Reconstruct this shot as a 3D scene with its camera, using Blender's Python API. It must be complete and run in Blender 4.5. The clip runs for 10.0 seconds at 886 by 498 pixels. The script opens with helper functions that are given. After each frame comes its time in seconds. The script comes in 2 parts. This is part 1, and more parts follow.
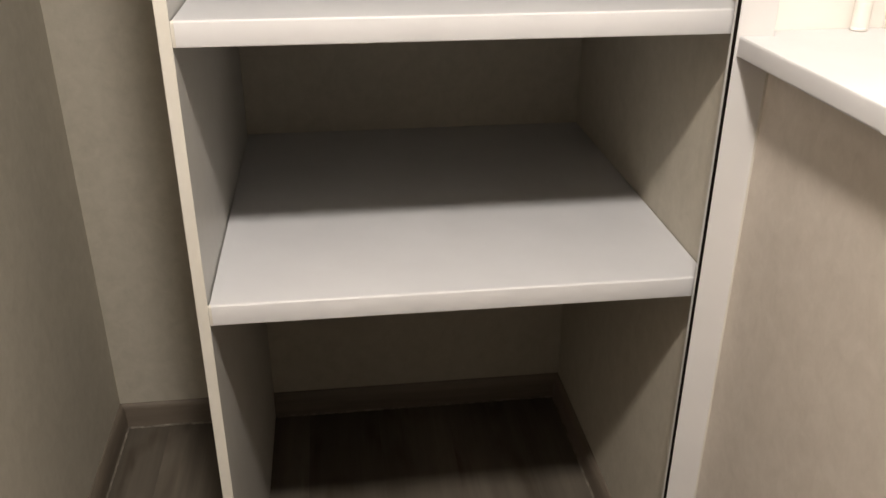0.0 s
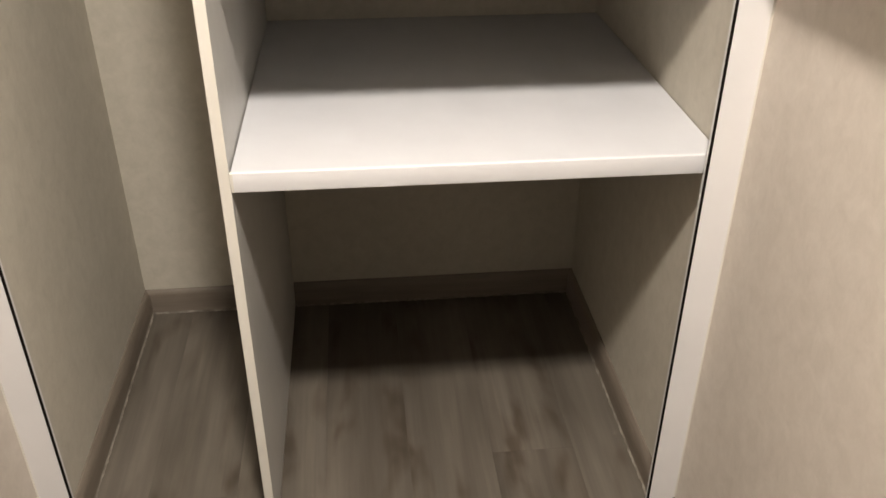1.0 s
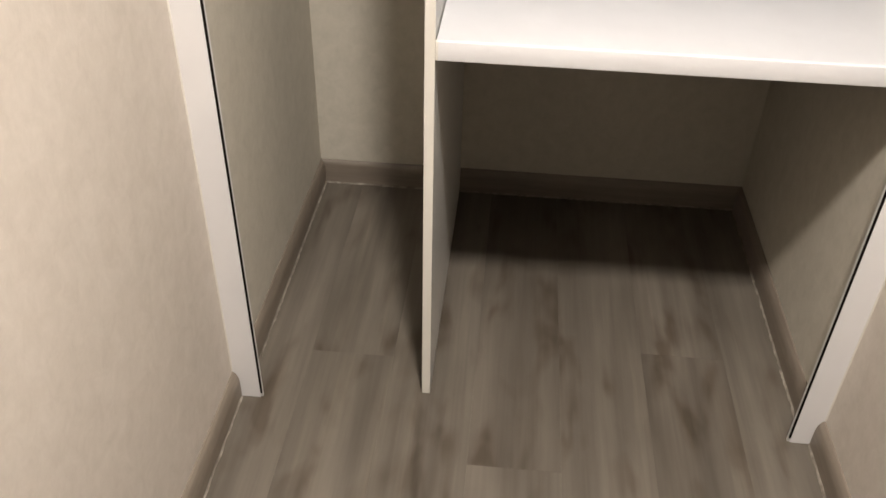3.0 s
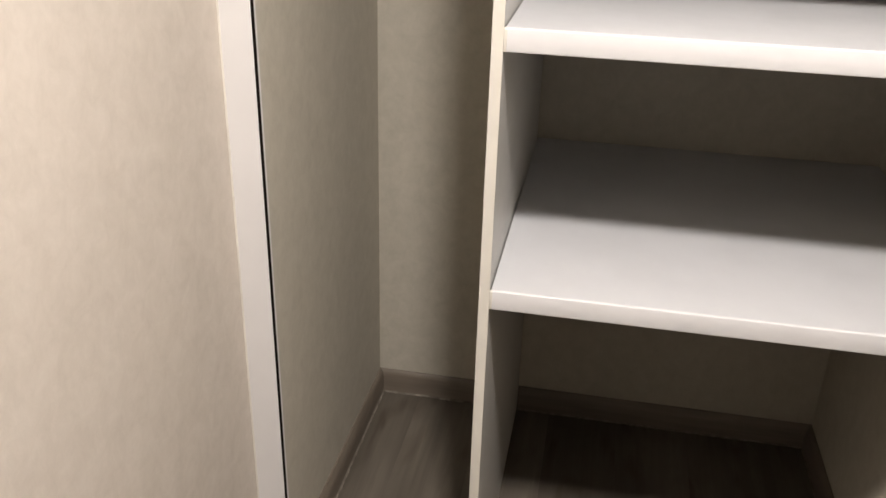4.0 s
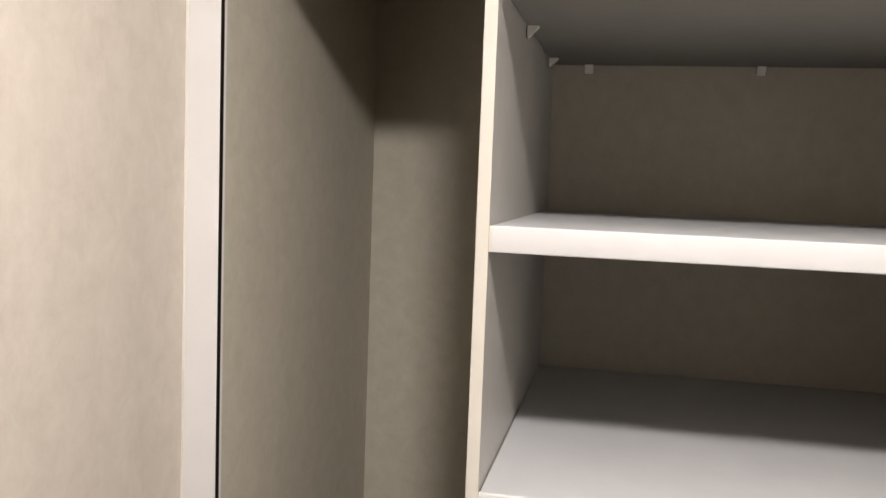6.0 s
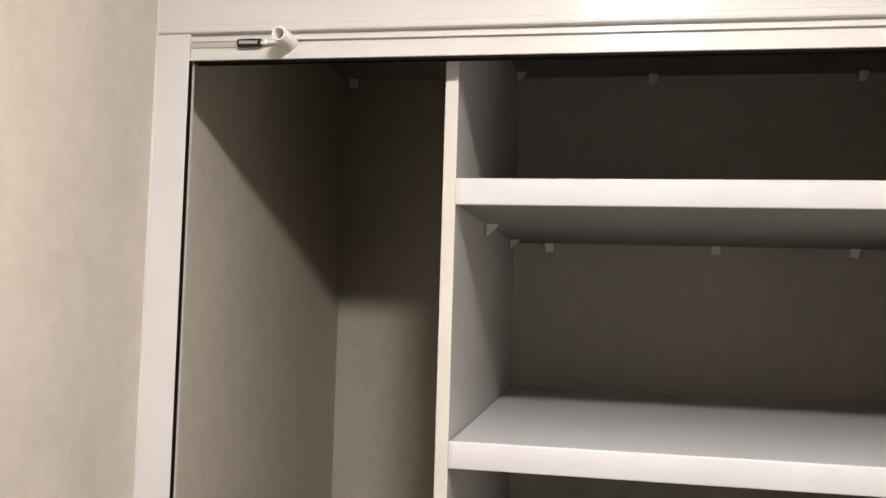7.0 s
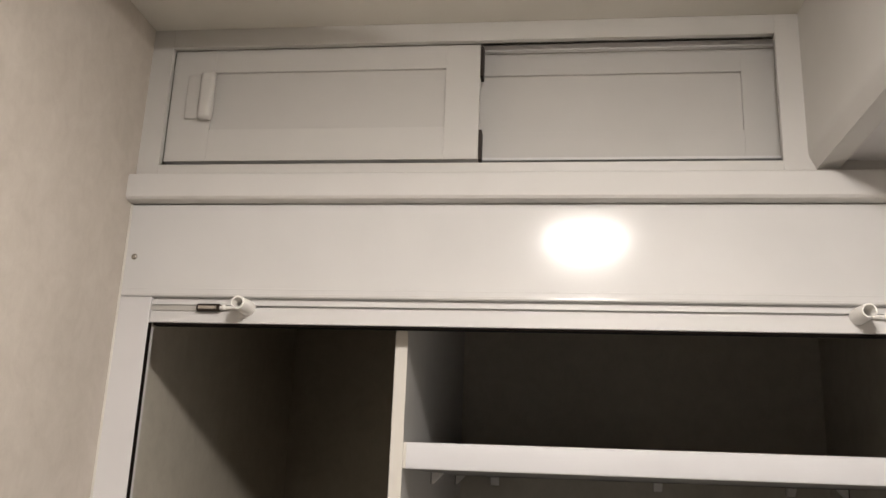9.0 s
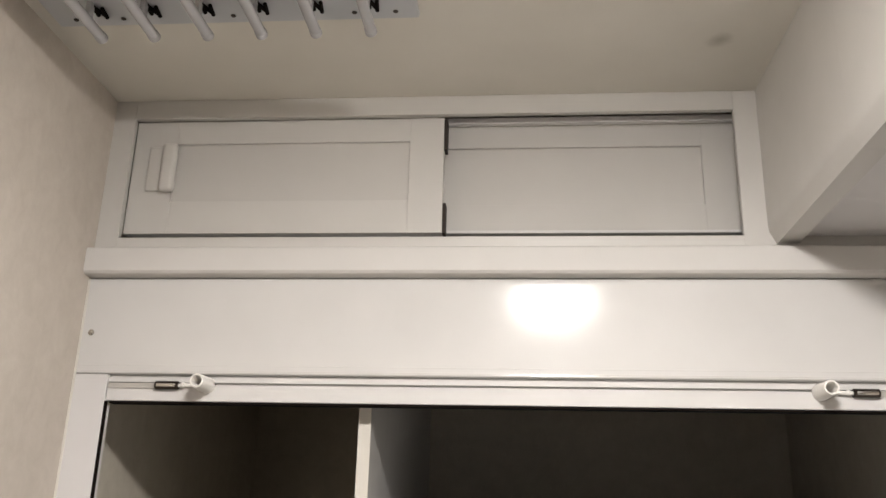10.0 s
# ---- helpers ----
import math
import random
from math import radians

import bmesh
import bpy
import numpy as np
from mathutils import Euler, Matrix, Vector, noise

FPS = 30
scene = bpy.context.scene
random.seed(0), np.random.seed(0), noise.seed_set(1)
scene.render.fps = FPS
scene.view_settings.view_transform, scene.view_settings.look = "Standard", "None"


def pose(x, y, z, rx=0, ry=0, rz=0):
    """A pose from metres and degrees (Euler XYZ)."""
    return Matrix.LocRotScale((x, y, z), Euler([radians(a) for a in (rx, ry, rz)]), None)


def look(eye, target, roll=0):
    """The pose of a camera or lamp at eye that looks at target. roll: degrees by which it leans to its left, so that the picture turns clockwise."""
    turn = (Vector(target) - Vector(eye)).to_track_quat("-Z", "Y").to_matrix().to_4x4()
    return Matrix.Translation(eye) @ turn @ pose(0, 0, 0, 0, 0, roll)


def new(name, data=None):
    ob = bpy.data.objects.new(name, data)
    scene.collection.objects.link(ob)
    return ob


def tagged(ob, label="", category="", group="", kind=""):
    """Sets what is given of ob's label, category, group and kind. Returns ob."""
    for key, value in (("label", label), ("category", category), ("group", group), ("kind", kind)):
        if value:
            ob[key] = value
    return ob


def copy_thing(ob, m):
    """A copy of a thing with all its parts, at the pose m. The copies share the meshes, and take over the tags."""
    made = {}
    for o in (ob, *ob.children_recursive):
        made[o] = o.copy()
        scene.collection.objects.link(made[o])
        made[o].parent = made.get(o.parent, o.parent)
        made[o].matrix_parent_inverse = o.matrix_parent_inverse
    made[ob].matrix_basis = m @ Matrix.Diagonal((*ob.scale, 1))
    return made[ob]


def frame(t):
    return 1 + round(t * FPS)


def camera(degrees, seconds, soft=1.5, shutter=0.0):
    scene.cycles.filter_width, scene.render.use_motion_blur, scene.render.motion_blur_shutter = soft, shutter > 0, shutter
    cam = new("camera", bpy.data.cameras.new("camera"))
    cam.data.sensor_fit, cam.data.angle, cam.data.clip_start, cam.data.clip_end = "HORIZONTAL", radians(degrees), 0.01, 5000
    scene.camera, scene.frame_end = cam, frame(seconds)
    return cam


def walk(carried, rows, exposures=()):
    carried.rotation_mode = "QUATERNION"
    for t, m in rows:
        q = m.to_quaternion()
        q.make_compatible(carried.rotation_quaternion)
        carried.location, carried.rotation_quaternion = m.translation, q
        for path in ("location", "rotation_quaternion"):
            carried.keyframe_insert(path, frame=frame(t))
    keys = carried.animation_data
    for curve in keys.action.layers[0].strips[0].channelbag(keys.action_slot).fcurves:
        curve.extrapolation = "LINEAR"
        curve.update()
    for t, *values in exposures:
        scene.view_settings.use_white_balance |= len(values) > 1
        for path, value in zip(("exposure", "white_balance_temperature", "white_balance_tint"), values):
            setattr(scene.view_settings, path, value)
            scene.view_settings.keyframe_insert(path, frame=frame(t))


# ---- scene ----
cam = camera(54.3, 10.0)

PATH = [
    (0, (0.195, -1.101, 1.384), (0.426, 0.678, 0.499), 0.2),
    (0.5, (0.204, -1.141, 1.362), (0.401, 0.607, 0.411), -0.1),
    (1, (0.195, -1.164, 1.329), (0.372, 0.536, 0.29), 0.3),
    (1.5, (0.185, -1.187, 1.302), (0.327, 0.463, 0.181), 0.7),
    (2, (0.169, -1.219, 1.277), (0.271, 0.369, 0.066), 0.8),
    (2.2, (0.156, -1.223, 1.267), (0.237, 0.338, 0.021), 1.1),
    (3.3, (0.114, -1.222, 1.323), (-0.091, 0.406, 0.178), 1.4),
    (3.5, (0.121, -1.201, 1.338), (-0.121, 0.466, 0.26), 1.4),
    (4, (0.139, -1.164, 1.401), (-0.186, 0.606, 0.529), 1.6),
    (4.5, (0.147, -1.127, 1.461), (-0.237, 0.718, 0.792), 1.5),
    (5, (0.158, -1.11, 1.494), (-0.242, 0.786, 1.001), 1.4),
    (5.5, (0.167, -1.093, 1.544), (-0.255, 0.831, 1.194), 1.5),
    (5.7, (0.166, -1.075, 1.551), (-0.256, 0.859, 1.272), 1.8),
    (6.8, (0.174, -1.044, 1.672), (-0.187, 0.923, 1.711), 1.9),
    (7, (0.178, -1.052, 1.688), (-0.18, 0.913, 1.789), 1.7),
    (7.5, (0.176, -1.065, 1.724), (-0.163, 0.894, 1.945), 1.6),
    (8, (0.18, -1.079, 1.75), (-0.132, 0.873, 2.059), 1.8),
    (8.5, (0.187, -1.097, 1.773), (-0.084, 0.843, 2.177), 2.1),
    (9, (0.184, -1.116, 1.783), (-0.06, 0.8, 2.304), 2.2),
    (9.5, (0.183, -1.123, 1.798), (-0.037, 0.775, 2.389), 2.3),
    (10, (0.191, -1.119, 1.822), (0.016, 0.773, 2.445), 1.5),
]
walk(cam, [(t, look(eye, target, roll)) for t, eye, target, roll in PATH],
     exposures=[
         (0.0, 0.78, 6880, 10), (0.5, 0.99, 6920, 10), (1.0, 1.42, 6880, 10), (1.5, 1.5, 6790, 10), (2.0, 1.59, 6790, 11),
         (3.5, 1.46, 6660, 10), (4.0, 1.14, 6610, 11), (4.5, 0.89, 6650, 11), (5.0, 0.75, 6660, 11), (5.5, 0.7, 6620, 11),
         (7.0, 0.45, 6540, 11), (7.5, 0.13, 6590, 11), (8.0, 0.13, 6580, 11), (8.5, -0.03, 6620, 11), (9.0, 0.03, 6610, 11),
         (9.5, 0.12, 6470, 11), (10.0, 0.23, 6420, 10),
     ])

# ---- world: no daylight reaches this windowless corner, only a trace of spill ----
world = bpy.data.worlds.new("night")
world.use_nodes = True
world.node_tree.nodes["Background"].inputs[0].default_value = (0.9, 0.8, 0.7, 1)
world.node_tree.nodes["Background"].inputs[1].default_value = 0.002
scene.world = world

LAMP_POWER = 345.0
LAMP_COLLAR = -0.057            # lower rim of the lamp's collar, below the ceiling
LAMP_COLOUR = (1.0, 0.94, 0.885)


# ---- materials ----
def material(name, colour, rough=0.5, metal=0.0, spec=0.5, coat=0.0):
    m = bpy.data.materials.new(name)
    m.use_nodes = True
    b = m.node_tree.nodes["Principled BSDF"]
    b.inputs["Base Color"].default_value = (*colour, 1)
    b.inputs["Roughness"].default_value = rough
    b.inputs["Metallic"].default_value = metal
    b.inputs["Specular IOR Level"].default_value = spec
    b.inputs["Coat Weight"].default_value = coat
    b.inputs["Coat Roughness"].default_value = 0.14
    return m, m.node_tree.nodes, m.node_tree.links, b


def coords(nodes, links, scale=(1, 1, 1), space="Object"):
    c = nodes.new("ShaderNodeTexCoord")
    mp = nodes.new("ShaderNodeMapping")
    mp.inputs["Scale"].default_value = scale
    links.new(c.outputs[space], mp.inputs["Vector"])
    return mp.outputs["Vector"]


def noise_tex(nodes, links, vec, scale, detail=4, rough=0.55, distort=0.0):
    n = nodes.new("ShaderNodeTexNoise")
    n.inputs["Scale"].default_value = scale
    n.inputs["Detail"].default_value = detail
    n.inputs["Roughness"].default_value = rough
    n.inputs["Distortion"].default_value = distort
    links.new(vec, n.inputs["Vector"])
    return n.outputs["Fac"]


def ramp(nodes, links, fac, stops):
    r = nodes.new("ShaderNodeValToRGB")
    while len(r.color_ramp.elements) < len(stops):
        r.color_ramp.elements.new(0.5)
    for e, (p, c) in zip(r.color_ramp.elements, stops):
        e.position, e.color = p, (*c, 1)
    links.new(fac, r.inputs["Fac"])
    return r.outputs["Color"]


def mix(nodes, links, a, b, fac=0.5, blend="MULTIPLY"):
    m = nodes.new("ShaderNodeMix")
    m.data_type, m.blend_type = "RGBA", blend
    if isinstance(fac, float):
        m.inputs[0].default_value = fac
    else:
        links.new(fac, m.inputs[0])
    for sock, v in ((m.inputs[6], a), (m.inputs[7], b)):
        if isinstance(v, tuple):
            sock.default_value = (*v, 1)
        else:
            links.new(v, sock)
    return m.outputs[2]


def bump(nodes, links, bsdf, height, strength, distance):
    b = nodes.new("ShaderNodeBump")
    b.inputs["Strength"].default_value = strength
    b.inputs["Distance"].default_value = distance
    links.new(height, b.inputs["Height"])
    links.new(b.outputs["Normal"], bsdf.inputs["Normal"])


def wallpaper_material(name, dark, mid, light):
    m, n, l, b = material(name, mid, 0.62, spec=0.3)
    v = coords(n, l, (1, 1, 0.9))
    big = noise_tex(n, l, v, 30, 6, 0.66, 0.4)
    v2 = coords(n, l, (1, 1, 0.6))
    fine = noise_tex(n, l, v2, 120, 3, 0.6)
    c1 = ramp(n, l, big, [(0.30, dark), (0.5, mid), (0.70, light)])
    c2 = ramp(n, l, fine, [(0.3, (0.94, 0.94, 0.94)), (0.7, (1, 1, 1))])
    l.new(mix(n, l, c1, c2, 0.5), b.inputs["Base Color"])
    grain = noise_tex(n, l, coords(n, l, (1, 1, 0.5)), 320, 3, 0.6)
    bump(n, l, b, grain, 0.25, 0.0006)
    return m


def white_material(name, colour, rough, coat=0.0, bumps=0.05, spec=0.5):
    m, n, l, b = material(name, colour, rough, coat=coat, spec=spec)
    v = coords(n, l)
    big = noise_tex(n, l, v, 7, 4)
    dark = tuple(x * 0.95 for x in colour)
    l.new(ramp(n, l, big, [(0.35, dark), (0.65, colour)]), b.inputs["Base Color"])
    sm = noise_tex(n, l, v, 38, 4)
    r = n.new("ShaderNodeMapRange")
    r.inputs["To Min"].default_value = rough * 0.85
    r.inputs["To Max"].default_value = rough * 1.2
    l.new(sm, r.inputs["Value"])
    l.new(r.outputs["Result"], b.inputs["Roughness"])
    bump(n, l, b, noise_tex(n, l, v, 260, 2), bumps, 0.0004)
    return m


def oak_material():
    m, n, l, b = material("grey_oak_laminate", (0.2, 0.165, 0.13), 0.42, spec=0.4)
    info = n.new("ShaderNodeObjectInfo")
    tc = n.new("ShaderNodeTexCoord")
    shift = n.new("ShaderNodeVectorMath")
    shift.operation = "MULTIPLY_ADD"
    l.new(info.outputs["Random"], shift.inputs[0])
    shift.inputs[1].default_value = (13.0, 29.0, 7.0)
    l.new(tc.outputs["Object"], shift.inputs[2])

    def stretched(sx, sy):
        mp = n.new("ShaderNodeMapping")
        mp.inputs["Scale"].default_value = (sx, sy, 1)
        l.new(shift.outputs[0], mp.inputs["Vector"])
        return mp.outputs["Vector"]

    grain = noise_tex(n, l, stretched(85, 2.0), 1.0, 5, 0.65, 0.15)
    streak = noise_tex(n, l, stretched(15, 0.9), 1.0, 4, 0.55, 0.1)
    cloud = noise_tex(n, l, stretched(6, 2.0), 1.0, 3, 0.5, 0.3)
    wisp = noise_tex(n, l, stretched(32, 2.2), 1.0, 3, 0.6, 0.2)
    knot = noise_tex(n, l, stretched(13, 4.2), 1.0, 2.5, 0.5, 0.35)
    base = ramp(n, l, streak, [(0.30, (0.094, 0.081, 0.067)), (0.5, (0.127, 0.110, 0.091)), (0.70, (0.164, 0.143, 0.120))])
    c = mix(n, l, base, ramp(n, l, cloud, [(0.3, (0.76, 0.75, 0.74)), (0.55, (0.98, 0.98, 0.98)), (0.75, (1.12, 1.11, 1.1))]), 0.9)
    c = mix(n, l, c, ramp(n, l, grain, [(0.3, (0.80, 0.79, 0.78)), (0.5, (0.97, 0.97, 0.97)), (0.7, (1.08, 1.08, 1.08))]), 0.6)
    c = mix(n, l, c, ramp(n, l, knot, [(0.53, (1, 1, 1)), (0.60, (0.87, 0.85, 0.83)), (0.70, (0.54, 0.49, 0.44))]), 0.9)
    c = mix(n, l, c, ramp(n, l, wisp, [(0.42, (0.93, 0.93, 0.93)), (0.58, (1.0, 1.0, 1.0)), (0.70, (1.18, 1.17, 1.15))]), 0.6)
    tone = ramp(n, l, info.outputs["Random"], [(0.0, (0.93, 0.92, 0.91)), (0.5, (0.98, 0.98, 0.975)), (1.0, (1.04, 1.04, 1.03))])
    c = mix(n, l, c, tone, 1.0)
    l.new(c, b.inputs["Base Color"])
    bump(n, l, b, grain, 0.15, 0.0004)
    return m


def baseboard_material():
    m, n, l, b = material("taupe_baseboard", (0.27, 0.215, 0.165), 0.4)
    v = coords(n, l, (3.5, 3.5, 60))
    g = noise_tex(n, l, v, 1.0, 5, 0.6, 0.5)
    l.new(ramp(n, l, g, [(0.3, (0.140, 0.114, 0.090)), (0.55, (0.178, 0.148, 0.118)), (0.75, (0.215, 0.182, 0.148))]), b.inputs["Base Color"])
    bump(n, l, b, g, 0.1, 0.0004)
    return m


def sealant_material():
    m, n, l, b = material("pale_sealant", (0.24, 0.21, 0.175), 0.5, spec=0.3)
    g = noise_tex(n, l, coords(n, l), 24, 4, 0.65)
    l.new(ramp(n, l, g, [(0.36, (0.125, 0.106, 0.086)), (0.52, (0.21, 0.185, 0.154)), (0.68, (0.31, 0.28, 0.235))]), b.inputs["Base Color"])
    bump(n, l, b, g, 0.3, 0.0006)
    return m


def emission_material(name, colour, strength):
    m = bpy.data.materials.new(name)
    m.use_nodes = True
    n = m.node_tree.nodes
    n.clear()
    e = n.new("ShaderNodeEmission")
    e.inputs[0].default_value = (*colour, 1)
    e.inputs[1].default_value = strength
    o = n.new("ShaderNodeOutputMaterial")
    m.node_tree.links.new(e.outputs[0], o.inputs["Surface"])
    return m


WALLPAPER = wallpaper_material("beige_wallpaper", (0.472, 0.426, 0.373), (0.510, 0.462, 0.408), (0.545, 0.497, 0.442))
# same beige wallpaper, dimmer and more olive: the closet's shade put into its colour
SHADEPAPER = wallpaper_material("shaded_beige_wallpaper", (0.442, 0.410, 0.345), (0.478, 0.444, 0.376), (0.512, 0.477, 0.407))
LAMINATE = white_material("white_laminate", (0.538, 0.542, 0.560), 0.45, spec=0.4)
DIVIDER = white_material("divider_laminate", (0.49, 0.48, 0.458), 0.4)
EDGEWHITE = white_material("white_edge_strip", (0.588, 0.584, 0.592), 0.6, spec=0.3)
MATTWHITE = white_material("matt_white_paint", (0.60, 0.584, 0.563), 0.6, spec=0.3)
IVORY = white_material("ivory_edge_band", (0.58, 0.555, 0.50), 0.45)
GLOSS = white_material("glossy_white_paint", (0.60, 0.59, 0.576), 0.40, coat=0.32, bumps=0.012, spec=0.12)
PAINT = white_material("white_frame_paint", (0.625, 0.612, 0.607), 0.36, bumps=0.05)
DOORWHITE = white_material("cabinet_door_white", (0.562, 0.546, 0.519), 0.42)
# dimmer white: the panels' tone, and painted shade on the rear door's frame
PANELSHADE = white_material("cabinet_panel_shade_white", (0.530, 0.514, 0.489), 0.5, spec=0.3)


def ceiling_material():
    m, n, l, b = material("ceiling_paint", (0.62, 0.59, 0.54), 0.8, spec=0.2)
    v = coords(n, l)
    c = ramp(n, l, noise_tex(n, l, v, 6, 4), [(0.35, (0.66, 0.634, 0.573)), (0.65, (0.70, 0.675, 0.614))])
    # one small uneven spot, darker towards its middle
    dist = n.new("ShaderNodeVectorMath")
    dist.operation = "DISTANCE"
    l.new(v, dist.inputs[0])
    dist.inputs[1].default_value = (0.434, -0.178, 2.398)
    wob = n.new("ShaderNodeMath")
    wob.operation = "MULTIPLY_ADD"
    l.new(noise_tex(n, l, v, 60, 3), wob.inputs[0])
    wob.inputs[1].default_value = 0.012
    l.new(dist.outputs["Value"], wob.inputs[2])
    dark_spot = ramp(n, l, wob.outputs[0], [(0.008, (0.68, 0.67, 0.65)), (0.024, (1, 1, 1))])
    l.new(mix(n, l, c, dark_spot, 1.0), b.inputs["Base Color"])
    bump(n, l, b, noise_tex(n, l, v, 220, 3), 0.25, 0.0006)
    return m


CEILING = ceiling_material()
NICHE = white_material("white_panel", (0.74, 0.71, 0.668), 0.5)
OAK = oak_material()
TAUPE = baseboard_material()
CAULK = sealant_material()
RUBBER = material("black_rubber", (0.007, 0.005, 0.004), 0.8, spec=0.05)[0]
# grey for downward faces: the shade under the boards, put into their colour
SHADEGREY = white_material("shade_grey_board", (0.25, 0.24, 0.218), 0.7, bumps=0.2, spec=0.2)
BRUSH = material("dark_brown_brush", (0.03, 0.022, 0.017), 0.85)[0]
PLASTIC = white_material("white_plastic", (0.80, 0.78, 0.74), 0.35)
CLEARISH = white_material("milky_plastic", (0.60, 0.60, 0.61), 0.2)
CLEARISH.node_tree.nodes["Principled BSDF"].inputs["Transmission Weight"].default_value = 0.3
STEEL = material("steel", (0.55, 0.52, 0.47), 0.25, metal=1.0)[0]
DARKSTEEL = material("dark_bronze", (0.06, 0.05, 0.042), 0.3, metal=1.0)[0]
GREYBAR = white_material("pale_grey_metal", (0.52, 0.54, 0.56), 0.3)
STRAP = white_material("grey_strap", (0.42, 0.40, 0.37), 0.6)
GLOW = emission_material("lamp_glow", LAMP_COLOUR, LAMP_POWER)


# ---- mesh helpers ----
def box(bm, x0, x1, y0, y1, z0, z1, bevel=0.0, segments=2):
    m = Matrix.Translation(((x0 + x1) / 2, (y0 + y1) / 2, (z0 + z1) / 2)) @ Matrix.Diagonal((x1 - x0, y1 - y0, z1 - z0, 1))
    got = bmesh.ops.create_cube(bm, size=1.0, matrix=m)
    if bevel:
        edges = list({e for v in got["verts"] for e in v.link_edges})
        bmesh.ops.bevel(bm, geom=edges, offset=bevel, segments=segments, profile=0.5, affect="EDGES")
    return bm


def block(x0, x1, y0, y1, z0, z1, bevel=0.0, segments=2):
    return box(bmesh.new(), x0, x1, y0, y1, z0, z1, bevel, segments)


def tube(bm, a, b, r, inner=0.0, seg=24):
    """A round bar from a to b, hollow where inner is given, with softened rims."""
    a, b = Vector(a), Vector(b)
    turn = (b - a).to_track_quat("Z", "Y").to_matrix().to_4x4()
    length = (b - a).length
    c = min(0.0015, r * 0.2)
    prof = [(r - c, 0), (r, c), (r, length - c), (r - c, length)]
    if inner:
        prof = [(inner, 0)] + prof + [(inner, length)]
    rings = []
    for rad, h in prof:
        rings.append([bm.verts.new(Matrix.Translation(a) @ turn @ Vector((rad * math.cos(2 * math.pi * i / seg), rad * math.sin(2 * math.pi * i / seg), h))) for i in range(seg)])
    pairs = list(zip(rings, rings[1:]))
    if inner:
        pairs.append((rings[-1], rings[0]))
    for p, q in pairs:
        for i in range(seg):
            bm.faces.new((p[i], p[(i + 1) % seg], q[(i + 1) % seg], q[i]))
    if not inner:
        bm.faces.new(list(reversed(rings[0])))
        bm.faces.new(rings[-1])
    return bm


def extrude_profile(points, axis, start, end):
    """A prism with the outline points, in the plane across the axis ('x': y,z; 'y': x,z)."""
    bm = bmesh.new()

    def at(p, d):
        return (d, p[0], p[1]) if axis == "x" else (p[0], d, p[1])

    a = [bm.verts.new(at(p, start)) for p in points]
    b = [bm.verts.new(at(p, end)) for p in points]
    n = len(points)
    for i in range(n):
        bm.faces.new((a[i], a[(i + 1) % n], b[(i + 1) % n], b[i]))
    bm.faces.new(list(reversed(a)))
    bm.faces.new(b)
    bmesh.ops.recalc_face_normals(bm, faces=bm.faces)
    return bm


def part(name, bm, mat, parent=None, label="", smooth=False):
    me = bpy.data.meshes.new(name)
    bmesh.ops.recalc_face_normals(bm, faces=bm.faces)
    bm.to_mesh(me)
    bm.free()
    me.materials.append(mat)
    if smooth:
        for p in me.polygons:
            p.use_smooth = True
        me.set_sharp_from_angle(angle=radians(35))
    ob = new(name, me)
    if parent:
        ob.parent = parent
    return tagged(ob, label)


def thing(name, label, category, group="", kind="", at=(0, 0, 0)):
    e = new(name)
    e.location = at
    e.empty_display_size = 0.05
    return tagged(e, label, category, group, kind)


# ---- plan, metres: x along the closet's front, y into the closet, z up ----
XL, XR = -0.389, 0.759            # faces of the corridor's walls
CXL, CXR = -0.382, 0.748          # faces of the closet's side walls
BACK = 0.768                      # closet's back wall
FRONT = -0.050                    # front face of posts and header
SOUTH = -1.45                     # made-up corridor mouth: the unseen wider room beyond swallows bounced light
ROOM_W, ROOM_E, ROOM_S = -2.6, 2.8, -6.0
CEIL = 2.398
TOP = 2.150                       # closet's inner ceiling
LEDGE = 1.141
NICHE_X = 0.925
BEAM_X, BEAM_Z = 0.508, 2.180


def structure(name, bm, mat, label, smooth=False, category=""):
    ob = part(name, bm, mat, None, label, smooth)
    return tagged(ob, label, category or name.split("_")[0], kind="structure")


bm = block(XL - 0.12, XL, SOUTH, -0.0402, 0, CEIL)
for v in bm.verts:
    if v.co.x > XL - 0.01 and v.co.z > 1:
        v.co.x += 0.007
structure("wall_west", bm, WALLPAPER, "beige mottled wallpaper on the corridor wall")
structure("wall_closet_west", block(CXL - 0.12, CXL, -0.0398, BACK, 0, CEIL), SHADEPAPER, "beige wallpapered side wall inside the closet", category="wall")
structure("wall_north", block(CXL - 0.12, XR, BACK, BACK + 0.12, 0, CEIL), SHADEPAPER, "beige wallpapered back wall inside the closet")
structure("wall_closet_east", block(CXR, XR, -0.0398, BACK, 0, CEIL), SHADEPAPER, "beige wallpapered side wall inside the closet", category="wall")
structure("wall_east", block(XR, NICHE_X + 0.12, SOUTH, -0.0402, 0, LEDGE - 0.026), WALLPAPER, "beige wallpapered half wall under the white ledge")
structure("wall_niche_east", block(NICHE_X, NICHE_X + 0.12, SOUTH, -0.022, LEDGE, CEIL), NICHE, "plain white wall behind the ledge", category="wall")
structure("wall_niche_north", block(XR + 0.0005, NICHE_X + 0.12, -0.0215, 0.06, LEDGE - 0.03, CEIL), NICHE, "plain white wall at the end of the ledge", category="wall")
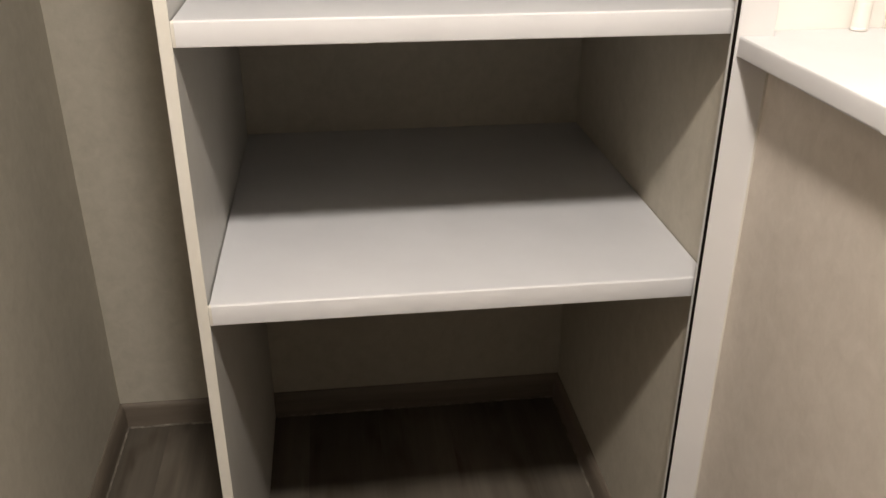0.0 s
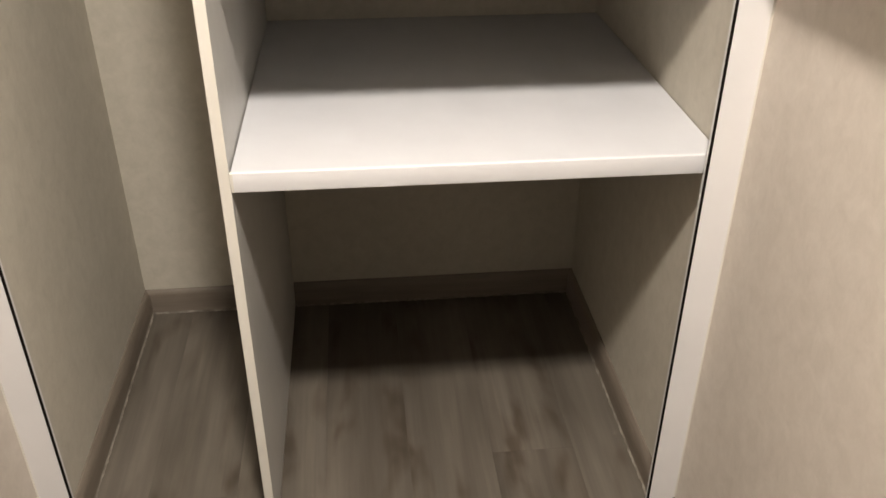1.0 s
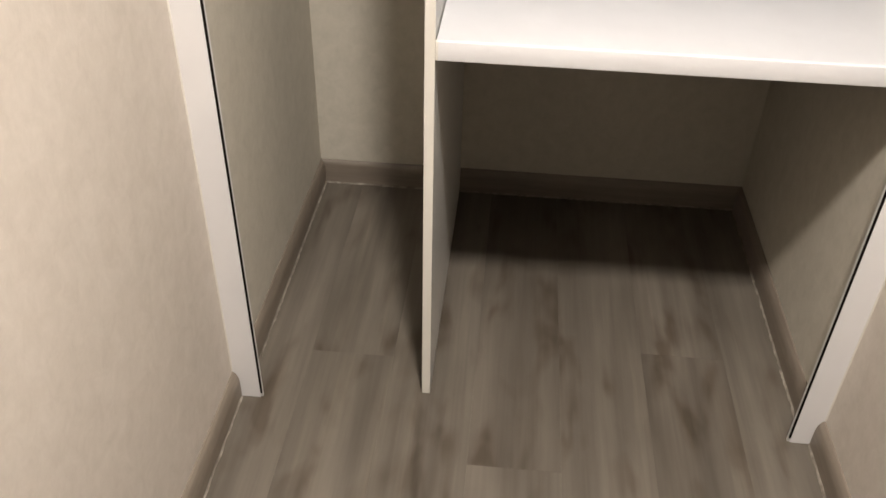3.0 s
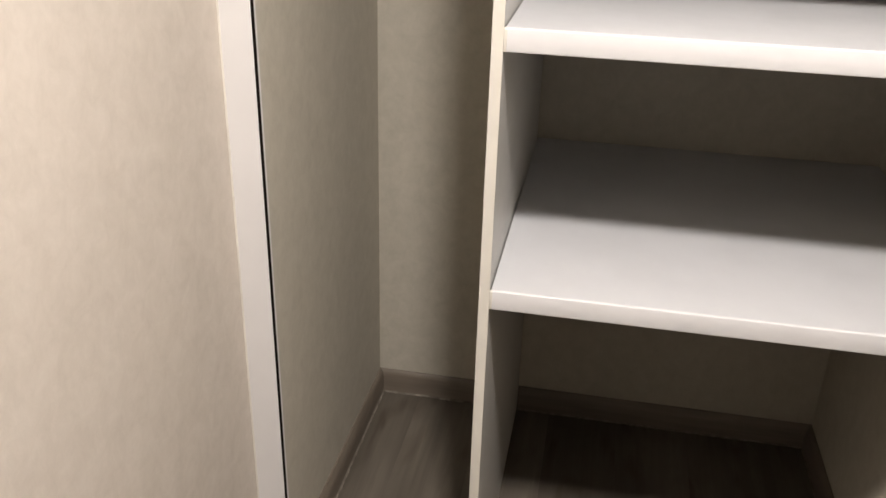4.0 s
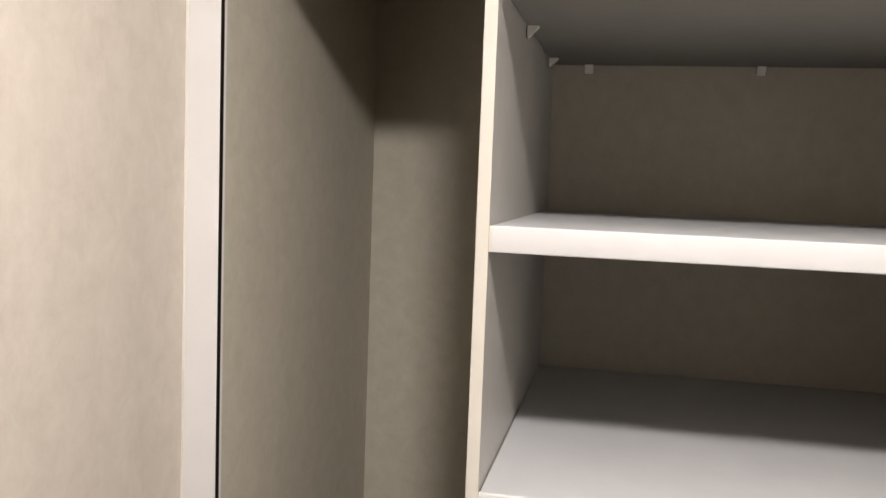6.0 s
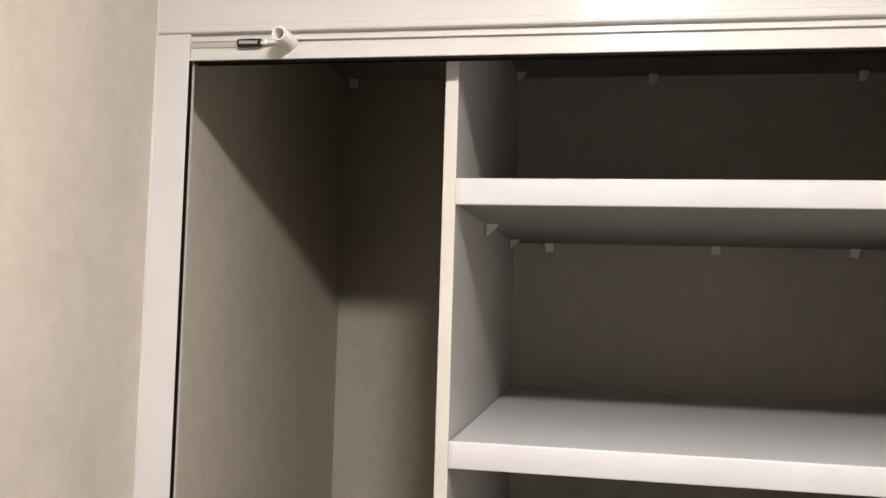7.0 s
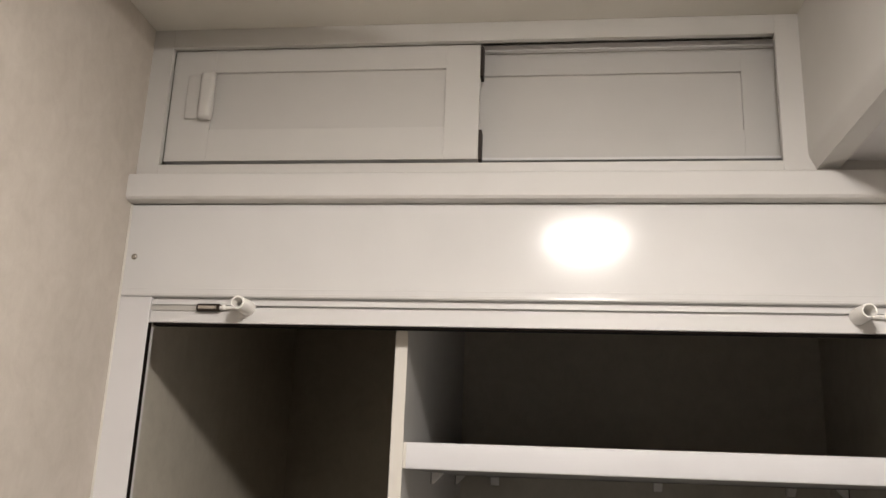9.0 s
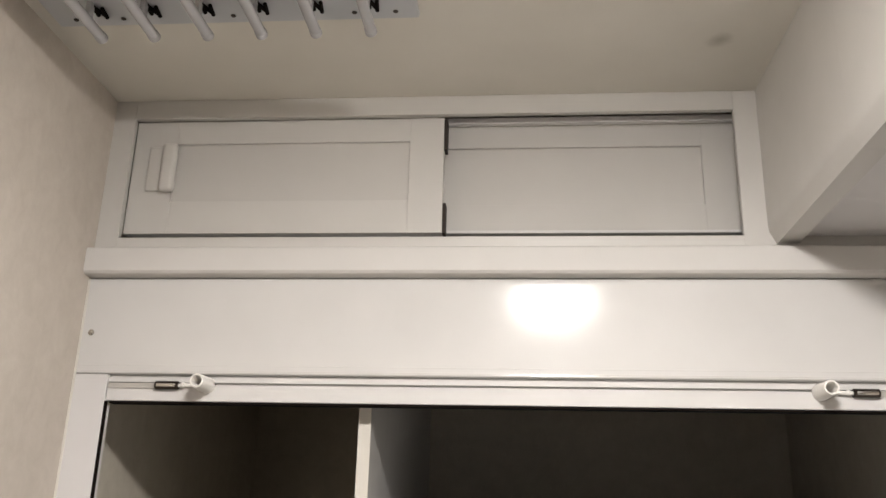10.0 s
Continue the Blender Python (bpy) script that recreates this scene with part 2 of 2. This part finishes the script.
# unseen room added behind the camera, so that little light bounces back
structure("wall_south", block(ROOM_W - 0.12, ROOM_E + 0.12, ROOM_S - 0.12, ROOM_S, 0, CEIL), WALLPAPER, "beige wallpapered far wall of the added unseen room")
structure("wall_room_west", block(ROOM_W - 0.12, ROOM_W, ROOM_S, SOUTH, 0, CEIL), WALLPAPER, "beige wallpapered side wall of the added unseen room", category="wall")
structure("wall_room_east", block(ROOM_E, ROOM_E + 0.12, ROOM_S, SOUTH, 0, CEIL), WALLPAPER, "beige wallpapered side wall of the added unseen room", category="wall")
structure("wall_return_west", block(ROOM_W - 0.12, XL - 0.12, SOUTH, SOUTH + 0.1, 0, CEIL), WALLPAPER, "beige wallpapered return beside the added corridor mouth", category="wall")
structure("wall_return_east", block(NICHE_X + 0.12, ROOM_E + 0.12, SOUTH, SOUTH + 0.1, 0, CEIL), WALLPAPER, "beige wallpapered return beside the added corridor mouth", category="wall")
structure("ceiling", block(ROOM_W - 0.12, ROOM_E + 0.12, ROOM_S - 0.12, BACK + 0.12, CEIL, CEIL + 0.1), CEILING, "plain off-white painted ceiling")
# top panel in the grey that carries the shade up there
structure("closet_ceiling", block(CXL, CXR, -0.03, BACK, TOP, TOP + 0.02), SHADEGREY, "panel closing the closet at its top", category="ceiling")

# white ledge on the half wall, its front edge overhanging
bm = bmesh.new()
pts = [(0.7105, FRONT - 0.001), (0.7195, -0.36), (0.722, -1.0), (0.724, SOUTH), (NICHE_X - 0.0005, SOUTH), (NICHE_X - 0.0005, -0.0225), (XR + 0.001, -0.0225), (XR + 0.001, FRONT - 0.001)]
lo = [bm.verts.new((x, y, LEDGE - 0.026)) for x, y in pts]
hi = [bm.verts.new((x, y, LEDGE)) for x, y in pts]
for i in range(len(pts)):
    j = (i + 1) % len(pts)
    bm.faces.new((lo[i], lo[j], hi[j], hi[i]))
bm.faces.new(lo)
bm.faces.new(hi)
bmesh.ops.bevel(bm, geom=[e for e in bm.edges if all(v.co.x < 0.74 for v in e.verts)], offset=0.003, segments=2, profile=0.5, affect="EDGES")
structure("ledge", bm, EDGEWHITE, "white painted ledge on top of the half wall", True, "ledge")

# boxed beam under the ceiling: a face board with its underside set back behind it
beam = thing("beam", "white lintel board under the ceiling beside the cabinet", "beam", kind="structure")
prof = [(BEAM_X, CEIL - 0.0005), (BEAM_X - 0.0003, 2.206), (BEAM_X, 2.199), (BEAM_X + 0.0010, 2.1945), (BEAM_X + 0.0070, 2.1825), (BEAM_X + 0.0085, BEAM_Z - 0.001), (BEAM_X + 0.012, BEAM_Z), (BEAM_X + 0.036, BEAM_Z), (BEAM_X + 0.036, CEIL - 0.0005)]
part("board", extrude_profile(prof, "y", SOUTH, -0.3332), DOORWHITE, beam, "", True)
part("board", extrude_profile(prof, "y", -0.3330, FRONT - 0.0008), DOORWHITE, beam, "", True)
part("underside", block(BEAM_X + 0.0365, NICHE_X - 0.0005, SOUTH, FRONT - 0.0008, 2.190, 2.205), PAINT, beam)


# ---- baseboards ----
def baseboard(axis, wall, out, a, b, name_label):
    """A rounded plinth along one wall: out is the way that it stands off the wall (+1 or -1)."""
    t, h = 0.013, 0.068
    prof = [(0, 0), (t, 0), (t, h * 0.62), (t * 0.86, h * 0.8), (t * 0.55, h * 0.94), (t * 0.25, h), (0, h)]
    ob = part("baseboard", extrude_profile([(wall + out * p, z) for p, z in prof], axis, a, b), TAUPE, None, name_label, True)
    tagged(ob, name_label, "baseboard", kind="structure")
    s = 0.0028
    bead = extrude_profile([(wall + out * t, 0.0), (wall + out * (t + s), 0.0), (wall + out * (t + s * 0.7), 0.0028), (wall + out * t, 0.0045)], axis, a, b)
    rng = random.Random(int(abs(wall * 1000)) + int(abs(a) * 100))
    bmesh.ops.subdivide_edges(bead, edges=[e for e in bead.edges if e.calc_length() > 0.1], cuts=90)
    for v in bead.verts:
        if abs((v.co.y if axis == "x" else v.co.x) - wall) > t + 0.001:
            d = out * rng.uniform(-0.0024, 0.0016)
            v.co += Vector((0, d, 0)) if axis == "x" else Vector((d, 0, 0))
    part("sealant", bead, CAULK, ob, "pale uneven sealant line")


BB = "taupe wood-look baseboard along the wallpapered wall"
baseboard("y", XL, 1, SOUTH, FRONT - 0.0005, BB)
baseboard("y", XR, -1, SOUTH, FRONT - 0.0005, BB)
baseboard("y", CXL, 1, -0.0392, BACK, BB)
baseboard("y", CXR, -1, -0.0392, BACK, BB)
baseboard("x", BACK, -1, CXL, -0.0165, BB)
baseboard("x", BACK, -1, 0.0005, CXR, BB)

# ---- closet frame: posts, glossy header, moulding, rail ----
fr = thing("closet_surround", "white painted closet surround with a glossy header panel", "closet surround")
IL, IR = -0.3378, 0.7085
part("post", block(XL + 0.0006, IL, FRONT, -0.0400, 0.0005, 2.0055, 0.0012), PAINT, fr, "white painted post")
part("post", block(IR, XR - 0.0006, FRONT, -0.0400, 0.0005, 2.0055, 0.0012), PAINT, fr, "white painted post")
for inner, way in ((IL, 1), (IR, -1)):
    a, b = sorted((inner + way * 0.0002, inner + way * 0.0036))
    part("seal", block(a, b, FRONT + 0.0004, FRONT + 0.0036, 0.012, 1.971), RUBBER, fr, "black rubber seal")
    part("lining", block(a, b, FRONT + 0.0038, -0.0402, 0.0005, 1.966), PAINT, fr, "thin white lining edge")
HZ0, HZ1, DISH = 2.0062, 2.1345, 0.00004      # the panel's face is slightly hollow
hprof = [(-0.030, HZ0), (FRONT + 0.0040, HZ0), (FRONT + 0.0016, HZ0 + 0.0006), (FRONT + 0.0004, HZ0 + 0.0020)]
for i in range(25):
    u = -1 + i / 12
    hprof.append((FRONT + DISH * (1 - u * u) + 0.0003 * (1 - u), (HZ0 + HZ1) / 2 + u * (HZ1 - HZ0 - 0.008) / 2))
hprof += [(FRONT + 0.0004, HZ1 - 0.0020), (FRONT + 0.0016, HZ1 - 0.0006), (FRONT + 0.0040, HZ1), (-0.030, HZ1)]
header = part("header", extrude_profile(hprof, "x", XL + 0.0006, XR - 0.0006), GLOSS, fr, "glossy white header panel", True)
for z in (2.0105, 2.0172):
    bm = bmesh.new()
    tube(bm, (XL + 0.001, FRONT + 0.0021, z), (XR - 0.001, FRONT + 0.0021, z), 0.0018, seg=20)
    part("bead", bm, GLOSS, header, "", True)
screw = bmesh.new()
bmesh.ops.create_uvsphere(screw, u_segments=16, v_segments=8, radius=0.0042, matrix=Matrix.Translation((-0.369, FRONT, 2.060)) @ Matrix.Diagonal((1, 0.55, 1, 1)))
part("screw", screw, STEEL, header, "domed steel screw", True)
rail = part("rail", extrude_profile(
    [(-0.030, 1.9722), (-0.0455, 1.9722), (-0.0460, 1.9730), (-0.0460, 1.9930), (-0.0405, 1.9930), (-0.0405, 1.9962),
     (-0.0460, 1.9962), (-0.0460, 2.0025), (-0.0405, 2.0030), (-0.0405, 2.0060), (-0.030, 2.0060)], "x", IL + 0.0003, IR - 0.0003), GLOSS, fr, "white rail with two grooves")
mould = [(-0.030, 2.1350), (-0.0600, 2.1350), (-0.0665, 2.1362), (-0.0695, 2.1395), (-0.0700, 2.1450), (-0.0700, 2.1660), (-0.0690, 2.1705), (-0.0660, 2.1722), (-0.030, 2.1722)]
part("moulding", extrude_profile(mould, "x", XL + 0.0006, XR - 0.0006), MATTWHITE, fr, "white rounded moulding", True)
for x, top_x, z in ((XL + 0.0006, XL + 0.0066, 2.133), (XR - 0.0004, XR - 0.0004, LEDGE - 0.03)):
    bm = bmesh.new()
    tube(bm, (x, FRONT, 0.07), (top_x, FRONT, z), 0.0019, seg=8)
    part("sealant", bm, IVORY, fr, "thin pale sealant bead", True)
part("seal", block(IL + 0.004, IR - 0.004, -0.0440, -0.0300, 1.9692, 1.9718), RUBBER, fr, "black rubber seal")

# ---- closet divider and shelves ----
div = thing("closet_divider", "white laminate upright divider standing on the closet floor", "divider panel")
part("panel", block(-0.016, 0.0, 0.0012, BACK - 0.0005, 0.0008, TOP - 0.0005), DIVIDER, div)
part("edge_band", block(-0.0162, 0.0002, -0.0006, 0.0010, 0.0008, TOP - 0.0005, 0.0004), IVORY, div, "ivory edge band")

SHELVES = (0.765, 1.166, 1.507, 1.831)
TH = 0.0335


def make_shelf():
    s = thing("closet_shelf", "thick white laminate shelf between divider and wall", "shelf", "closet shelves")
    x0, x1, d = 0.0006, CXR - 0.0006, BACK - 0.0045
    r = 0.0028
    prof = [(d, -TH), (0.003, -TH), (0.0010, -TH + 0.0008), (0.0003, -TH + 0.0025)]
    for i in range(5):
        a = math.pi / 2 * i / 4
        prof.append((0.0003 + r - r * math.cos(a), -r + r * math.sin(a)))
    prof.append((d, 0))
    nose = [(0.0050, -TH)] + prof[1:-1] + [(0.0050, 0)]
    gap = 0.0016
    part("board", extrude_profile([(0.0052, -TH + 0.0011), (0.0052, 0), (d, 0), (d, -TH + 0.0011)], "x", x0 + gap, x1 - gap), LAMINATE, s)
    # thin sheet added below the board, greyed as shade under the shelf
    part("underside", extrude_profile([(0.0052, -TH), (0.0052, -TH + 0.0010), (d, -TH + 0.0010), (d, -TH)], "x", x0 + gap, x1 - gap), SHADEGREY, s, "underside sheet, greyed for the shade beneath")
    part("edge_strip", extrude_profile(nose, "x", x0 + 0.004, x1 - gap), EDGEWHITE, s, "white rounded edge strip", True)
    part("end_cap", extrude_profile([(y - 0.0005, z) for y, z in nose], "x", x0, x0 + 0.0038), IVORY, s, "ivory end cap", True)
    return s


first = make_shelf()
first.location = (0, 0, SHELVES[0])
for z in SHELVES[1:]:
    copy_thing(first, pose(0, 0, z, -0.75 if z == SHELVES[2] else 0))


# ---- small brackets under the top shelf and the closet's ceiling ----
def make_bracket():
    b = thing("shelf_bracket", "small white plastic corner bracket fixed under the board", "bracket", "shelf brackets")
    w = 0.0085
    wedge = extrude_profile([(0, 0), (-0.017, 0), (-0.017, -0.0015), (-0.002, -0.017), (0, -0.017)], "x", -w, w)
    for v in wedge.verts:
        v.co.y -= 0.0014
    part("body", wedge, PLASTIC, b)
    # black plate stands in for the shaded gap behind the bracket
    part("gap_shade", block(-w, w, -0.0013, -0.0001, -0.0172, -0.0002), RUBBER, b, "thin black plate for the shaded gap behind")
    return b


zD = SHELVES[3] - TH - 0.0003
spots = [(0.0735, BACK - 0.0005, zD, 0), (0.408, BACK - 0.0005, zD, 0), (0.670, BACK - 0.0005, zD, 0),
         (0.0005, 0.290, zD, 90), (0.0005, 0.660, zD, 90), (CXR - 0.0005, 0.290, zD, -90), (CXR - 0.0005, 0.660, zD, -90)]
zT = TOP - 0.0003
spots += [(-0.362, BACK - 0.0005, zT, 0), (0.0005, 0.722, zT, 90), (0.279, BACK - 0.0005, zT, 0), (0.684, BACK - 0.0005, zT, 0)]
br = make_bracket()
br.matrix_basis = pose(*spots[0][:3], 0, 0, spots[0][3])
for x, y, z, a in spots[1:]:
    copy_thing(br, pose(x, y, z, 0, 0, a))


# ---- pull-cord holders on the rail ----
def make_holder(side):
    h = thing("curtain_holder", "white plastic tube holder on a bronze clip in the rail", "curtain holder", "curtain holders")
    bm = bmesh.new()
    rings = []
    for r, y in ((0.0064, 0.001), (0.0104, 0.001), (0.0100, -0.012), (0.0088, -0.0375), (0.0084, -0.0385), (0.0068, -0.0385), (0.0064, -0.0370)):
        rings.append([bm.verts.new((r * math.cos(math.tau * k / 32), y, r * math.sin(math.tau * k / 32))) for k in range(32)])
    for p, q in zip(rings, rings[1:] + rings[:1]):
        for k in range(32):
            bm.faces.new((p[k], p[(k + 1) % 32], q[(k + 1) % 32], q[k]))
    part("sleeve", bm, PLASTIC, h, "", True)
    bm = bmesh.new()
    tube(bm, (-side * 0.0355, -0.0030, -0.001), (-side * 0.0665, -0.0030, -0.001), 0.0056, seg=16)
    part("clip", bm, DARKSTEEL, h, "dark bronze barrel clip", True)
    bm = bmesh.new()
    box(bm, -0.051 - 0.0125, -0.051 + 0.0125, -0.0094, -0.0080, -0.0034, 0.0010, 0.0006) if side > 0 else box(bm, 0.051 - 0.0125, 0.051 + 0.0125, -0.0094, -0.0080, -0.0034, 0.0010, 0.0006)
    part("clip_plate", bm, STEEL, h, "bright steel plate", True)
    bm = bmesh.new()
    tube(bm, (-side * 0.0125, -0.0040, -0.0005), (-side * 0.036, -0.0035, -0.001), 0.0024, seg=12)
    bmesh.ops.create_uvsphere(bm, u_segments=12, v_segments=8, radius=0.0036, matrix=Matrix.Translation((-side * 0.0300, -0.004, -0.0005)))
    part("link", bm, PLASTIC, h, "pale cord link", True)
    return h


ZH = 1.9925
hl = make_holder(1)
hl.location = (-0.206, -0.0472, ZH)
part("strap", block(IL + 0.001 + 0.206, -0.0665, -0.0008, 0.0005, -0.0045, 0.0022), STRAP, hl, "grey pull strap")
hr = make_holder(-1)
hr.location = (0.5515, -0.0472, ZH)
part("strap", block(0.0665, IR - 0.001 - 0.5515, -0.0008, 0.0005, -0.0045, 0.0022), STRAP, hr, "grey pull strap")

# ---- overhead cabinet with two sliding doors ----
cab = thing("overhead_cabinet", "white built-in overhead cabinet with two sliding doors", "cabinet")
OX0, OX1, OZ0, OZ1 = -0.3520, 0.4776, 2.1912, 2.3700
part("stile", block(XL + 0.0006, OX0, FRONT, -0.0410, 2.1725, CEIL - 0.0005), DOORWHITE, cab)
part("stile", block(OX1, XR - 0.0006, FRONT, -0.0410, 2.1725, CEIL - 0.0005), DOORWHITE, cab)
part("top_rail", block(OX0 + 0.0003, OX1 - 0.0003, FRONT, -0.0410, OZ1, CEIL - 0.0005), DOORWHITE, cab)
part("bottom_rail", block(OX0 + 0.0003, OX1 - 0.0003, FRONT, -0.0410, 2.1725, OZ0), DOORWHITE, cab)
part("bottom_track", block(OX0, OX1, -0.0220, 0.012, 2.180, 2.1975), PAINT, cab)
part("back", block(OX0 - 0.02, OX1 + 0.02, 0.20, 0.21, 2.1725, CEIL - 0.0005), DOORWHITE, cab)
part("top_track", block(OX0, OX1 + 0.012, -0.0200, -0.0120, 2.3690, 2.3778), PAINT, cab)


def sliding_door(x0, x1, y, z0, z1, sl, sr, rb, rt, paint):
    """A framed flat door: panel with two stiles and two rails standing 5 mm proud of it."""
    d = part("sliding_door", block(x0 + 0.004, x1 - 0.004, y + 0.005, y + 0.013, z0 + 0.004, z1 - 0.004), PANELSHADE, cab, "white framed sliding door")
    b = 0.0005
    part("stile", block(x0, x0 + sl, y, y + 0.016, z0, z1, b), paint, d)
    part("stile", block(x1 - sr, x1, y, y + 0.016, z0, z1, b), paint, d)
    part("rail", block(x0 + sl, x1 - sr, y, y + 0.016, z0, z0 + rb, b), paint, d)
    part("rail", block(x0 + sl, x1 - sr, y, y + 0.016, z1 - rt, z1, b), paint, d)
    return d


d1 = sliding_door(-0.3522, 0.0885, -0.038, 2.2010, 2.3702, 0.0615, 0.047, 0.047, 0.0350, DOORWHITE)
part("brush", block(0.0888, 0.0930, -0.037, -0.018, 2.323, 2.3690), BRUSH, d1, "dark brush strip")
part("brush", block(0.0888, 0.0930, -0.037, -0.018, 2.2008, 2.2435), BRUSH, d1, "dark brush strip")
grip = block(-0.328, -0.307, -0.0425, -0.0382, 2.263, 2.330, 0.0020, 3)
part("handle_plate", grip, DOORWHITE, d1, "flat white handle plate", True)
part("handle", block(-0.3065, -0.2855, -0.052, -0.0382, 2.260, 2.333, 0.0060, 4), DOORWHITE, d1, "rounded white pull handle", True)
# the rear door's frame is painted dimmer to carry the shade on it
d2 = sliding_door(0.040, 0.4915, -0.008, 2.2085, 2.3780, 0.047, 0.050, 0.0425, 0.041, PANELSHADE)
part("lip", block(0.0405, 0.4910, -0.0125, -0.0082, 2.2085, 2.2125, 0.0008), PAINT, d2, "white edge profile")

# ---- ceiling lamp: an opal bulb half sunk in a white collar ----
lamp = thing("ceiling_lamp", "round white ceiling lamp with a glowing opal bulb", "lamp", at=(0.270, -1.0, CEIL))
bm = bmesh.new()
tube(bm, (0, 0, -0.0005), (0, 0, -0.0018), 0.099, seg=64)
part("base", bm, PAINT, lamp, "", True)
bm = bmesh.new()
tube(bm, (0, 0, -0.0020), (0, 0, LAMP_COLLAR), 0.0985, 0.0950, 64)
part("collar", bm, PAINT, lamp, "", True)
bm = bmesh.new()
bmesh.ops.create_uvsphere(bm, u_segments=40, v_segments=24, radius=0.090, matrix=Matrix.Translation((0, 0, -0.0400)) @ Matrix.Diagonal((1, 1, 0.42, 1)))
part("diffuser", bm, GLOW, lamp, "glowing opal diffuser", True)

# ---- ceiling drying rack ----
rack = thing("ceiling_drying_rack", "pale ceiling-mounted clothes drying rack with plastic tubes", "drying rack")
part("bar", block(-0.3585, 0.077, -0.325, -0.2545, CEIL - 0.009, CEIL - 0.0005, 0.003), GREYBAR, rack, "pale grey mounting bar", True)
ROD_Z = 2.365
for i in range(6):
    x = -0.2975 + i * 0.0641
    bm = bmesh.new()
    tube(bm, (x, -0.272, ROD_Z), (x, -0.95, ROD_Z), 0.0063, seg=16)
    rod = part("rod", bm, CLEARISH, rack, "milky round rod", True)
    bm = bmesh.new()
    tube(bm, (x, -0.2645, ROD_Z), (x, -0.2750, ROD_Z), 0.0070, seg=16)
    part("cap", bm, CLEARISH, rod, "rounded rod cap", True)
    part("hanger", block(x - 0.003, x + 0.003, -0.308, -0.298, ROD_Z + 0.0050, CEIL - 0.0088, 0.001), CLEARISH, rack, "clear plastic hanger")
    bm = bmesh.new()
    for a, b in (((0.0085, -0.284), (0.0105, -0.304)), ((0.0165, -0.279), (0.0190, -0.299)), ((0.0105, -0.300), (0.0165, -0.284))):
        tube(bm, (x + a[0] - 0.009, a[1] + 0.003, CEIL - 0.0115), (x + b[0] - 0.009, b[1] + 0.003, CEIL - 0.0115), 0.0024, seg=10)
    part("clip", bm, RUBBER, rack, "small black two-jawed clip", True)
for x in (-0.331, -0.273, -0.140, 0.003, 0.051):
    bm = bmesh.new()
    tube(bm, (x, -0.271, CEIL - 0.0088), (x, -0.271, CEIL - 0.0105), 0.0032, seg=10)
    part("screw", bm, DARKSTEEL, rack, "dark screw head", True)

# ---- conduit in the ledge's corner, socket on the west wall ----
pipe = thing("conduit", "white plastic conduit standing on the ledge", "pipe")
bm = bmesh.new()
tube(bm, (0.883, -0.0345, LEDGE + 0.0005), (0.883, -0.0345, 2.1895), 0.0108, seg=24)
part("pipe", bm, NICHE, pipe, "", True)
bm = bmesh.new()
tube(bm, (0.883, -0.0345, LEDGE + 0.0003), (0.883, -0.0345, LEDGE + 0.006), 0.0115, seg=24)
part("collar", bm, NICHE, pipe, "", True)

sock = thing("wall_socket", "white wall socket plate on the beige wallpaper", "socket")
part("plate", block(XL + 0.0003, XL + 0.0055, -0.762, -0.6805, 0.690, 0.771, 0.0020), PLASTIC, sock, "", True)
part("insert", block(XL + 0.0057, XL + 0.0072, -0.748, -0.694, 0.704, 0.757, 0.0006), PLASTIC, sock, "", True)
part("lower_rim", block(XL + 0.0003, XL + 0.0045, -0.7605, -0.682, 0.6875, 0.6898, 0.0005), GREYBAR, sock, "pale grey lower rim")

bm = bmesh.new()
tube(bm, (XL + 0.0050, -0.6865, 0.6965), (XL + 0.0066, -0.6865, 0.6965), 0.0030, seg=12)
part("screw", bm, STEEL, sock, "small steel screw", True)

# ---- floor with its laminate strips ----
floor = structure("floor", block(ROOM_W - 0.12, ROOM_E + 0.12, ROOM_S - 0.12, BACK + 0.12, -0.12, -0.0075), OAK, "grey-brown oak laminate floor of staggered narrow strips")
part("floor_rest", block(ROOM_W, 0.0885 - 4 * 0.1765 - 0.0003, ROOM_S, SOUTH, -0.0074, 0), OAK, floor)
part("floor_rest", block(0.0885 + 5 * 0.1765 + 0.0003, ROOM_E, ROOM_S, SOUTH, -0.0074, 0), OAK, floor)
rng = random.Random(11)
W = 0.1765
shared = {}


def strip_mesh(length):
    key = round(length, 2)
    if key not in shared:
        me = bpy.data.meshes.new("strip")
        bm = bmesh.new()
        h, c = 0.0075, 0.0001
        w, n = W / 2 - 0.00003, length / 2 - 0.00003
        low = [bm.verts.new((sx * w, sy * n, -h)) for sx, sy in ((-1, -1), (1, -1), (1, 1), (-1, 1))]
        mid = [bm.verts.new((sx * w, sy * n, -c)) for sx, sy in ((-1, -1), (1, -1), (1, 1), (-1, 1))]
        top = [bm.verts.new((sx * (w - c), sy * (n - c), 0)) for sx, sy in ((-1, -1), (1, -1), (1, 1), (-1, 1))]
        for p, q in ((low, mid), (mid, top)):
            for i in range(4):
                bm.faces.new((p[i], p[(i + 1) % 4], q[(i + 1) % 4], q[i]))
        bm.faces.new(top)
        bm.to_mesh(me)
        bm.free()
        me.materials.append(OAK)
        shared[key] = me
    return shared[key]


x = 0.0885 + W / 2 - 4 * W
for row in range(9):
    y = BACK
    length = 1.2 if row % 2 else round(rng.uniform(0.25, 1.0), 2)
    while y > ROOM_S:
        ob = new("floor_strip", strip_mesh(length))
        ob.location = (x, y - length / 2, 0)
        ob.parent = floor
        y -= length
        length = 1.2
    x += W
